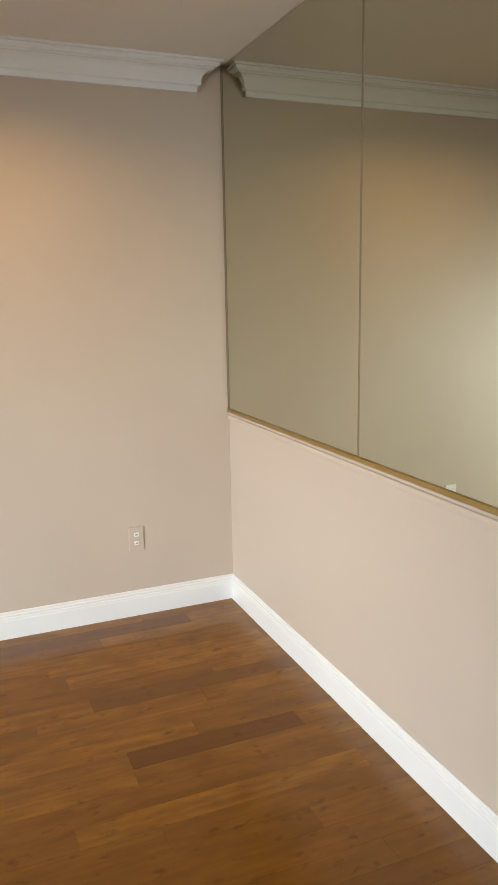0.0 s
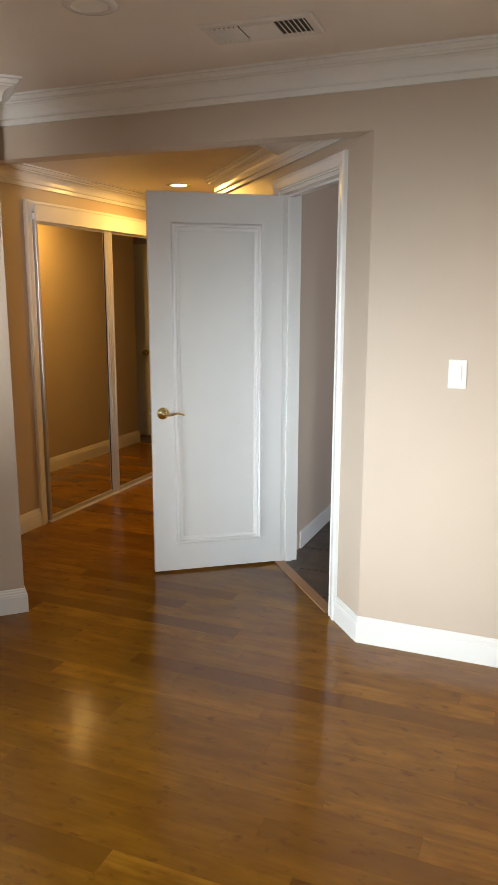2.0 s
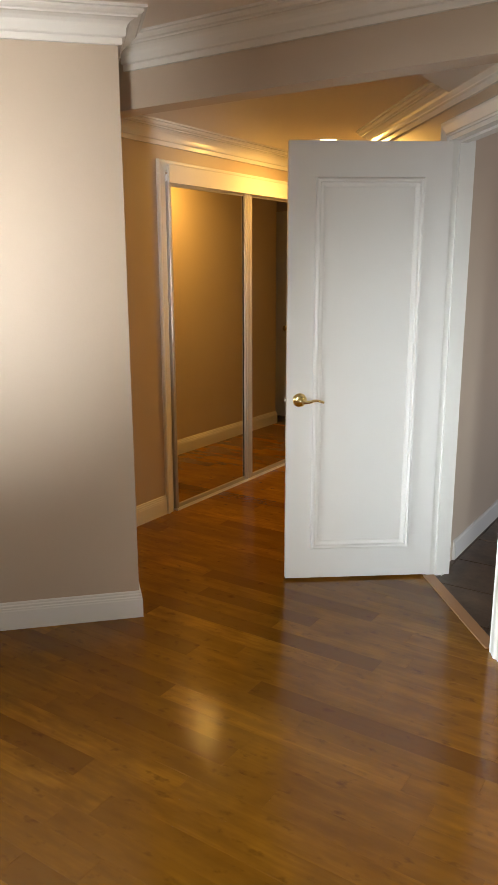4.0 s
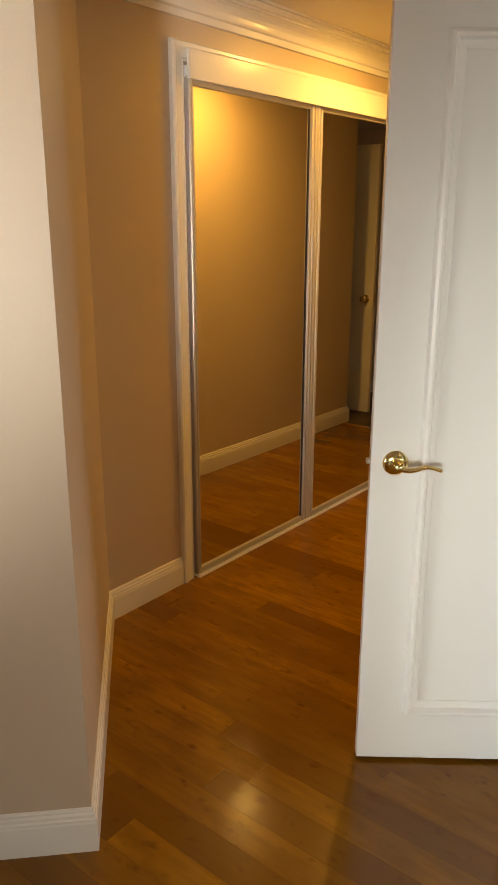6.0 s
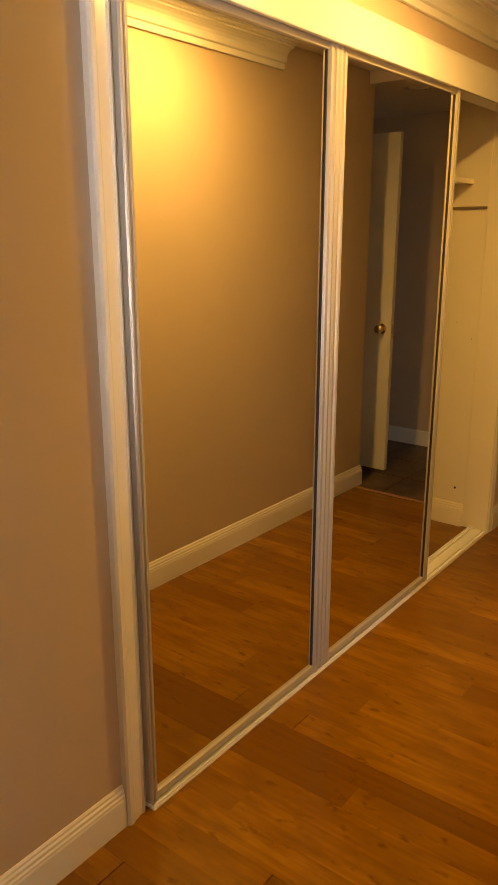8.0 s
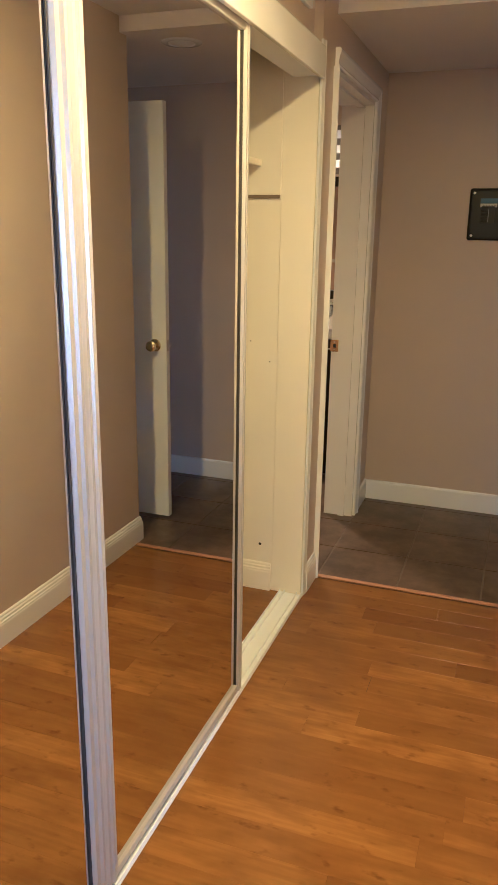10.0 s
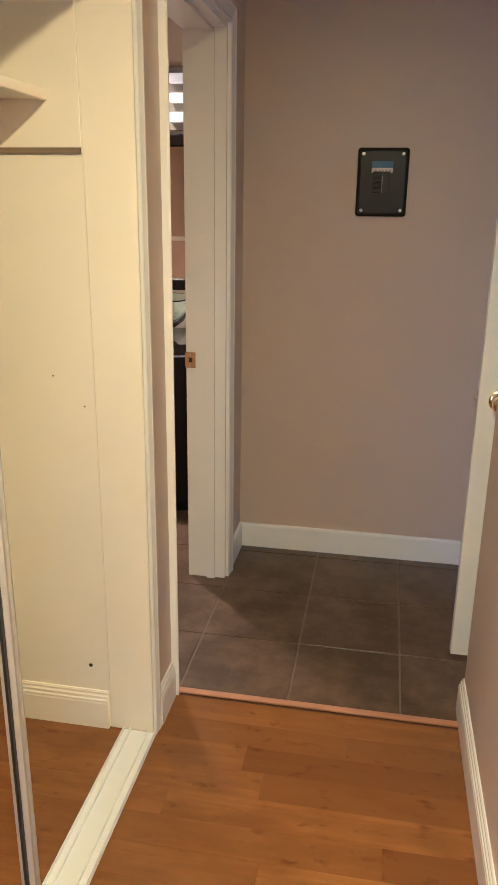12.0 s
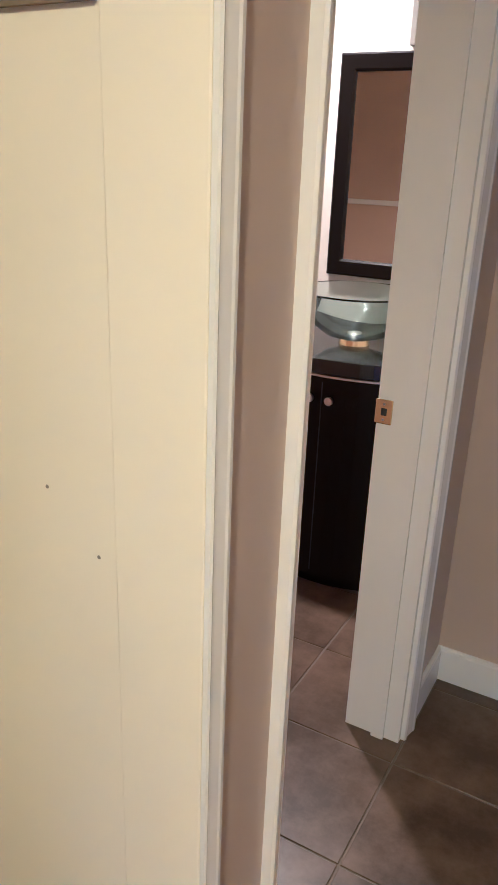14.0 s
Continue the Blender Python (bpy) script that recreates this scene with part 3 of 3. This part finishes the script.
val = tagged(link("closet_valance", block((CL_X + 0.030, CY0 - 0.004, 1.985), (CL_X + 0.046, CY1 + 0.002, 2.085), 0.003), TRIM), "white painted flat board hiding the sliding door track", "valance", kind="structure")
trk = holder("sliding_track", CL_X + 0.022, 0, 0, label="white aluminium double-groove floor track of the closet doors", category="track", kind="structure")
part("base", block((-0.088, CY0 + 0.012, 0.0), (0.012, CY1 - 0.002, 0.006), 0.001), TRACK, trk)
for x in (-0.086, -0.066, -0.012, 0.008):
    part("rib", block((x - 0.002, CY0 + 0.012, 0.005), (x + 0.002, CY1 - 0.002, 0.015), 0.0008), TRACK, trk)
part("top_rail", block((-0.09, CY0 + 0.012, 1.995), (0.0, CY1 - 0.002, 2.034)), TRACK, trk)


def mirror_door(x, y0, y1, label, first, last):
    """A framed mirror leaf; first and last are the widths of its two upright stiles."""
    d = holder("mirror_door", x, y0, 0.014, rz=-0.25, label=label, category="sliding door", group="closet mirror doors")
    w, h = y1 - y0, 1.985
    part("mirror", block((-0.004, 0.012, 0.02), (0.0, w - 0.012, h - 0.02)), MIRROR, d, "silver mirror glass")
    part("backing", block((-0.012, 0.012, 0.02), (-0.005, w - 0.012, h - 0.02)), DARKGAP, d)
    shape = [(0, -0.016), (0, 0.010), (0.14, 0.015), (0.34, 0.015), (0.42, 0.008), (0.56, 0.008), (0.64, 0.014), (0.90, 0.014), (1, 0.006), (1, -0.016)]
    for y, s, wide in ((0, 1, first), (w, -1, last)):
        prof = [(a * wide, c) for a, c in shape]
        part("stile", sweep([(0, 0), (0, h)] if s < 0 else [(0, h), (0, 0)], prof, (0, y, 0), (0, 1, 0), Z, (1, 0, 0)), ALU, d, "white aluminium stile")
        part("gasket", block((0.0005, y + s * wide - 0.004, 0.02), (0.004, y + s * wide + 0.004, h - 0.02)), DARKGAP, d)
    part("bottom_rail", block((-0.014, first, 0), (0.010, w - last, 0.024), 0.003), ALU, d)
    part("top_rail", block((-0.014, first, h - 0.03), (0.010, w - last, h), 0.003), ALU, d)
    return d


mirror_door(CL_X + 0.010, CY0 + 0.012, 4.999, "sliding closet door of mirror glass in white aluminium", 0.026, 0.046)
mirror_door(CL_X + 0.013, 5.002, 5.855, "sliding closet door of mirror glass pushed partly open", 0.046, 0.024)

# ---------------- closet inside ----------------
sh = holder("closet_shelf", label="cream painted closet shelf on wall cleats", category="shelf")
part("board", block((CB + 0.001, 4.085, 1.706), (-3.362, 6.584, 1.722), 0.002), CREAM, sh)
part("front_lip", block((-3.366, 4.085, 1.702), (-3.352, 6.584, 1.725), 0.003), CREAM, sh)
# Raised strip whose brown imitates the shaded gap under the side panel.
part("shadow_gap", block((CB + 0.001, 6.5765, 1.590), (-3.279, 6.5845, 1.602)), GAPSHADE, sh, "narrow brown strip coloured as the shade below the side panel")
part("side_panel", block((CB + 0.001, 6.5774, 1.602), (-3.2755, 6.5855, 2.298), 0.002), CREAM, sh, "thin cream side panel above the rod line")
for i, (x, z) in enumerate(((-3.331, 0.203), (-3.387, 1.057), (-3.306, 0.98))):
    tagged(link("nail_hole", lathe([(0, 0.0012), (0.0022 if i else 0.005, 0.001), (0.003 if i else 0.0065, 0)], 9, pose(x, 6.5862, z, 90)), GREYBAR if i else SLOT), "small dark nail hole in the cream closet wall", "nail hole", "nail holes")

# ---------------- room things ----------------
mw = holder("wall_mirror", MIR_X, 0, 0, label="wide aged wall mirror in panels above a brass strip", category="mirror")
MZ = 2.430
ys = [A_Y - 0.012, 2.05, 0.72, -0.9, B_Y + 0.01]
for y1, y0 in zip(ys, ys[1:]):
    part("mirror_panel", block((-0.006, y0 + 0.006, 0.945), (-0.0005, y1 - 0.006, MZ)), OLDMIRROR, mw)
for y in ys[1:-1]:
    part("seam_strip", block((-0.0055, y - 0.0065, 0.945), (-0.001, y + 0.0065, MZ)), SEAM, mw)
part("bottom_strip", block((-0.012, B_Y + 0.01, 0.928), (-0.0005, A_Y - 0.003, 0.946), 0.002), GOLDTRIM, mw, "brass mirror strip")
part("side_strip", block((-0.008, A_Y - 0.018, 0.945), (-0.0005, A_Y - 0.001, MZ)), SEAM, mw)
trim("chair_rail", [(MIR_X, B_Y), (MIR_X, A_Y)], [(0, 0.885), (0.006, 0.888), (0.008, 0.90), (0.006, 0.912), (0, 0.915)], 0, WALL, "thin painted ledge moulding below the mirror", "trim")


def outlet(x, z, label, kind_):
    o = holder(kind_, x, A_Y, z, label=label, category="outlet" if kind_ == "wall_outlet" else kind_.replace("_", " "))
    part("plate", block((-0.036, -0.006, -0.058), (0.036, 0.0, 0.058), 0.003), PLASTIC if "white" in label else WALL, o)
    return o


o1 = outlet(0.424, 0.366, "white plastic duplex wall outlet", "wall_outlet")
for dz in (0.021, -0.021):
    f = part("socket", block((-0.017, -0.008, dz - 0.014), (0.017, -0.005, dz + 0.014), 0.002), PLASTIC, o1)
    for dx in (-0.006, 0.006):
        part("slot", block((dx - 0.0012, -0.0084, dz - 0.003), (dx + 0.0012, -0.0078, dz + 0.006)), SLOT, f)
    part("ground_hole", lathe([(0, 0.0006), (0.0025, 0.0005), (0.0025, 0)], 10, pose(0, -0.0079, dz - 0.009, 90)), SLOT, f)
part("screw", lathe([(0, 0.002), (0.003, 0.0015), (0.003, 0)], 10, pose(0, -0.006, 0, 90)), STEEL, o1)
o2 = outlet(1.255, 0.373, "beige painted wall plate with two jacks", "jack_plate")
for dz in (0.02, -0.02):
    jk = part("jack", block((-0.011, -0.0085, dz - 0.010), (0.011, -0.005, dz + 0.010), 0.001), PLASTIC, o2)
    part("slot", block((-0.006, -0.0091, dz - 0.003), (0.006, -0.0083, dz + 0.002)), GREYBAR, jk)
sw = outlet(-0.396, 1.22, "white plastic rocker light switch", "light_switch")
part("rocker", block((-0.017, -0.010, -0.034), (0.017, -0.005, 0.034), 0.002), PLASTIC, sw)
part("dimmer", block((-0.012, -0.013, -0.026), (0.012, -0.009, -0.008), 0.001), PLASTIC, sw)

# ceiling air vent
vt = holder("ceiling_vent", -1.06, 2.76, ROOM_C, rz=3, label="white metal ceiling air vent with grey louvres", category="vent")
part("frame", sweep([(-0.20, -0.10), (0.20, -0.10), (0.20, 0.10), (-0.20, 0.10)], [(0, 0), (0, -0.004), (0.006, -0.009), (0.028, -0.009), (0.034, -0.003), (0.034, 0)], closed=True), TRIM, vt)
part("backing", block((-0.168, -0.068, -0.004), (0.168, 0.068, -0.001)), SLOT, vt)
part("plate", block((-0.06, -0.066, -0.012), (0.06, 0.066, -0.005), 0.001), TRIM, vt)
for k in range(6):
    for s in (-1, 1):
        bm = block((-0.0015, -0.066, -0.010), (0.0015, 0.066, 0.004))
        bm.transform(pose(s * (0.075 + k * 0.017), 0, -0.005, 0, -s * 38, 0))
        part("slat", bm, TRIM, vt)


def downlight(x, y, z, label, lit):
    d = holder("recessed_light", x, y, z, label=label, category="ceiling light", group="recessed lights")
    part("trim_ring", lathe([(0.058, 0.0), (0.062, -0.006), (0.082, -0.005), (0.088, -0.001), (0.088, 0.0)], 32), TRIM, d, "", True)
    part("lens", lathe([(0, -0.002), (0.058, -0.002), (0.058, 0.0), (0, 0.0)], 32), GLOW if lit else PLASTIC, d, "glowing lamp face" if lit else "")
    return d


downlight(-2.63, 5.14, HALL_C, "white recessed ceiling light, lit warm", True)
downlight(-2.42, 7.02, END_C, "white recessed ceiling light, switched off", False)
downlight(0.70, 2.42, ROOM_C, "white recessed ceiling light, lit warm", True)
downlight(-1.49, 2.36, ROOM_C, "white recessed ceiling light, switched off", False)

# breaker panel on the end wall
bp = holder("breaker_panel", -2.602, END_Y, 1.570, label="black metal breaker panel cover with screws", category="breaker panel")
part("cover", block((-0.096, -0.014, -0.124), (0.096, 0.0, 0.124), 0.010, segs=3), PANELBLK, bp)
part("face", block((-0.086, -0.017, -0.114), (0.086, -0.013, 0.114), 0.003), PANELBLK, bp)
part("recess", block((-0.036, -0.0185, -0.042), (0.030, -0.016, 0.040), 0.001), SLOT, bp)
for k in range(4):
    part("breaker", block((-0.034, -0.026, -0.038 + k * 0.019), (-0.004, -0.018, -0.022 + k * 0.019), 0.002), PANELBLK, bp)
part("divider", block((-0.0012, -0.022, -0.036), (0.0012, -0.018, 0.024)), GREYBAR, bp)
part("blue_label", block((-0.042, -0.0182, 0.052), (0.038, -0.0168, 0.076)), BLUE, bp)
part("white_label", block((-0.042, -0.0184, 0.034), (0.038, -0.0168, 0.052)), LABEL, bp)
for k in range(5):
    part("label_mark", block((-0.030 + k * 0.013, -0.0188, 0.040), (-0.021 + k * 0.013, -0.0183, 0.046)), GREYBAR, bp)
for x in (-0.074, 0.074):
    for z in (-0.102, 0.102):
        part("screw", lathe([(0, 0.003), (0.005, 0.0025), (0.0065, 0.001), (0.0065, 0)], 14, pose(x, -0.017, z, 90)), STEEL, bp, "", True)

# thresholds
tagged(link("threshold_strip", block((WX, TH_Y - 0.012, -0.004), (R_X - 0.013, TH_Y + 0.012, 0.004), 0.003), STRIP), "reddish wooden strip between bamboo and tile", "threshold", kind="structure")
tp = [at(S0 + 0.018, 0.02), at(S1 - 0.018, 0.02), at(S1 - 0.018, -0.035), at(S0 + 0.018, -0.035)]
tagged(link("door_threshold", prism(tp, -0.004, 0.007), STRIP), "light wooden threshold of the slanted doorway", "threshold", kind="structure")

# ---------------- bathroom ----------------
VX, VF = -3.685, 8.13
vn = holder("vanity", VX, BA_Y - 0.002, 0, label="espresso wood bow-front bathroom vanity with two doors", category="vanity")


def bow(w, d0, d1, z0, z1, inset=0.0):
    n = 14
    pts = [(-w / 2, 0), (w / 2, 0)]
    pts += [(w / 2 - w * i / n, -(d0 + (d1 - d0) * math.sin(math.pi * i / n))) for i in range(n + 1)]
    return prism(pts[::-1], z0, z1)


VD = BA_Y - VF
part("body", bow(0.58, VD - 0.07, VD, 0.06, 0.815), ESPRESSO, vn)
part("plinth", bow(0.52, VD - 0.12, VD - 0.05, 0.0, 0.06), ESPRESSO, vn)
part("countertop", bow(0.60, VD - 0.05, VD + 0.025, 0.815, 0.862), BLACKTOP, vn, "black glossy countertop")
part("edge_strip", bow(0.59, VD - 0.06, VD + 0.012, 0.800, 0.807), STEEL, vn, "thin steel edge strip")
part("door_gap", block((-0.002, -VD - 0.001, 0.08), (0.002, -VD + 0.03, 0.78)), SLOT, vn)
for x in (-0.035, 0.035):
    part("knob", lathe([(0.006, 0), (0.006, 0.012), (0.014, 0.016), (0.014, 0.028), (0, 0.030)], 16, pose(x, -VD + 0.002, 0.725, 90)), STEEL, vn, "brushed steel knob", True)
bs = holder("vessel_sink", VX, VF + 0.25, 0.8622, label="clear glass vessel sink on the vanity", category="sink")
part("bowl", lathe([(0, 0.03), (0.05, 0.03), (0.10, 0.047), (0.15, 0.084), (0.185, 0.135), (0.203, 0.182), (0.206, 0.186), (0.211, 0.186), (0.213, 0.181), (0.196, 0.130), (0.16, 0.074), (0.105, 0.034), (0.05, 0.018), (0, 0.018)], 48), GLASS, bs, "", True)
part("ring", lathe([(0.04, 0), (0.055, 0), (0.052, 0.018), (0.04, 0.018)], 32), BRASS, bs, "brass mounting ring", True)
part("drain", lathe([(0, 0.034), (0.022, 0.033), (0.026, 0.030), (0, 0.030)], 24), STEEL, bs, "", True)
bm_ = holder("vanity_mirror", -3.685, BA_Y - 0.001, 1.433, label="wall mirror in a wide black wooden frame", category="mirror")
part("frame", sweep([(-0.22, -0.373), (0.22, -0.373), (0.22, 0.373), (-0.22, 0.373)], [(0, 0), (0, 0.022), (0.006, 0.026), (0.050, 0.024), (0.058, 0.016), (0.058, 0)], (0, 0, 0), (1, 0, 0), Z, (0, -1, 0), True), ESPRESSO, bm_)
part("glass", block((-0.17, -0.012, -0.325), (0.17, -0.002, 0.325)), MIRROR, bm_)
vl = holder("vanity_light", -3.585, BA_Y - 0.001, 1.96, label="grey metal wall light with three frosted glass bars", category="wall light")
part("back_plate", block((-0.08, -0.03, -0.14), (0.08, 0, 0.14), 0.003), GREYBAR, vl)
for k in range(3):
    part("glass_bar", block((-0.045, -0.060, -0.105 + k * 0.085), (0.07, -0.03, -0.062 + k * 0.085), 0.004), FROST, vl, "frosted glass bar, lit")

# ---------------- floor pieces, last ----------------
PW = 0.0955
rng = random.Random(7)
mesh_cache = {}


def plank_mesh(length):
    key = round(length, 2)
    if key not in mesh_cache:
        L, w, g, c = key, PW, 0.00012, 0.0003
        x0, x1, y0, y1 = g, L - g, g, w - g
        vs = [(x0, y0, -0.006), (x1, y0, -0.006), (x1, y1, -0.006), (x0, y1, -0.006),
              (x0, y0, -c), (x1, y0, -c), (x1, y1, -c), (x0, y1, -c),
              (x0 + c, y0 + c, 0), (x1 - c, y0 + c, 0), (x1 - c, y1 - c, 0), (x0 + c, y1 - c, 0)]
        fs = [(8, 9, 10, 11)]
        for a, e in ((0, 4), (4, 8)):
            for i in range(4):
                j = (i + 1) % 4
                fs.append((a + i, a + j, e + j, e + i))
        me = bpy.data.meshes.new("plank")
        me.from_pydata(vs, [], fs)
        me.materials.append(BAMBOO)
        mesh_cache[key] = me
    return mesh_cache[key]


floor = bpy.data.objects["floor"]
rest_v, rest_f = [], []
row, y = 0, B_Y
count = 0
while y < TH_Y - PW * 0.6:
    xa = -3.94 if y < 3.0 else -3.92
    xb = MIR_X if y < A_Y else (-0.6 if y < 4.2 else (-1.2 if y < 5.1 else R_X))
    if y > CIN.y and y < 4.0:
        xa = CL_X - 0.05
    x = xa - rng.uniform(0, 1.0)
    while x < xb:
        L = rng.choice((0.92, 0.92, 0.92, 0.61, 1.22))
        if x + L > xa and x + 0.02 < xb:
            s, e = max(x, xa), min(x + L, xb)
            if e - s > 0.012:
                me = plank_mesh(e - s)
                if y > 0.75 and s > -3.5 and count < 330:
                    ob = new("plank", me)
                    ob.location = (s, y, 0.0)
                    ob.rotation_euler = (rng.uniform(-0.0013, 0.0013), rng.uniform(-0.0003, 0.0003), 0)
                    ob.parent = floor
                    count += 1
                else:
                    k = len(rest_v)
                    rest_v += [(v.co.x + s, v.co.y + y, v.co.z) for v in me.vertices]
                    rest_f += [tuple(i + k for i in p.vertices) for p in me.polygons]
        x += L
    y += PW
    row += 1
me = bpy.data.meshes.new("planks")
me.from_pydata(rest_v, [], rest_f)
me.materials.append(BAMBOO)
ob = new("planks", me)
ob.parent = floor
tagged(ob, "further bamboo planks", kind="stuff")

TP, TG = 0.350, 0.006
tile_floor = bpy.data.objects["floor_tiled"]
tm = block((TG / 2, TG / 2, -0.0035), (TP - TG / 2, TP - TG / 2, 0.0), 0.0)
bmesh.ops.bevel(tm, geom=[e for e in tm.edges if e.verts[0].co.z > -0.001 and e.verts[1].co.z > -0.001], offset=0.0012, segments=1, affect="EDGES")
tme = bpy.data.meshes.new("tile")
tm.to_mesh(tme)
tm.free()
tme.materials.append(SLATE)
for j in range(-9, 6):
    for i in range(-6, 12):
        x, y = -3.130 + i * TP, 7.130 + j * TP
        in_hall = y > TH_Y - 0.05 and y < 7.88
        in_bath = y > TH_Y - 0.05 and x < -3.2 and y < BA_Y
        if not ((TH_Y - 0.05 < y < 7.88) or (TH_Y - 0.05 < y < BA_Y and x < -3.2)):
            continue
        ob = new("tile", tme)
        ob.location = (x, y, 0.0)
        ob.parent = tile_floor
# the foyer's tiles lie a little over the bamboo and are cut along the doorway's threshold
foyer = tagged(link("floor_foyer", prism([at(0.0, -0.036), at(far_s - 0.3, -0.036), (F_X - 0.05, TH_Y), (0.95, TH_Y), (0.95, A_Y + 0.05)], -0.0055, 0.0010), GROUT), "dark slate-look tiled foyer floor", "floor", kind="structure")
cut_at, cut_n = V((*at(0, -0.037), 0)), V((DN.x, DN.y, 0))
for j in range(-11, 0):
    for i in range(4, 12):
        x, y = -3.130 + i * TP, 7.130 + j * TP
        far = max((V((x + a, y + c)) - V(at(0, -0.037))).dot(DN) for a in (0, TP) for c in (0, TP))
        near = min((V((x + a, y + c)) - V(at(0, -0.037))).dot(DN) for a in (0, TP) for c in (0, TP))
        if near > -0.02 or y + TP < A_Y + T or y + TP > TH_Y:
            continue
        me = tme
        if far > 0:
            tm = bmesh.new()
            tm.from_mesh(tme)
            bmesh.ops.bisect_plane(tm, geom=list(tm.verts) + list(tm.edges) + list(tm.faces), plane_co=cut_at - V((x, y, 0)), plane_no=cut_n, clear_outer=True)
            me = bpy.data.meshes.new("tile")
            tm.to_mesh(me)
            tm.free()
            me.materials.append(SLATE)
        ob = new("tile", me)
        ob.location = (x, y, 0.0045)
        ob.parent = foyer
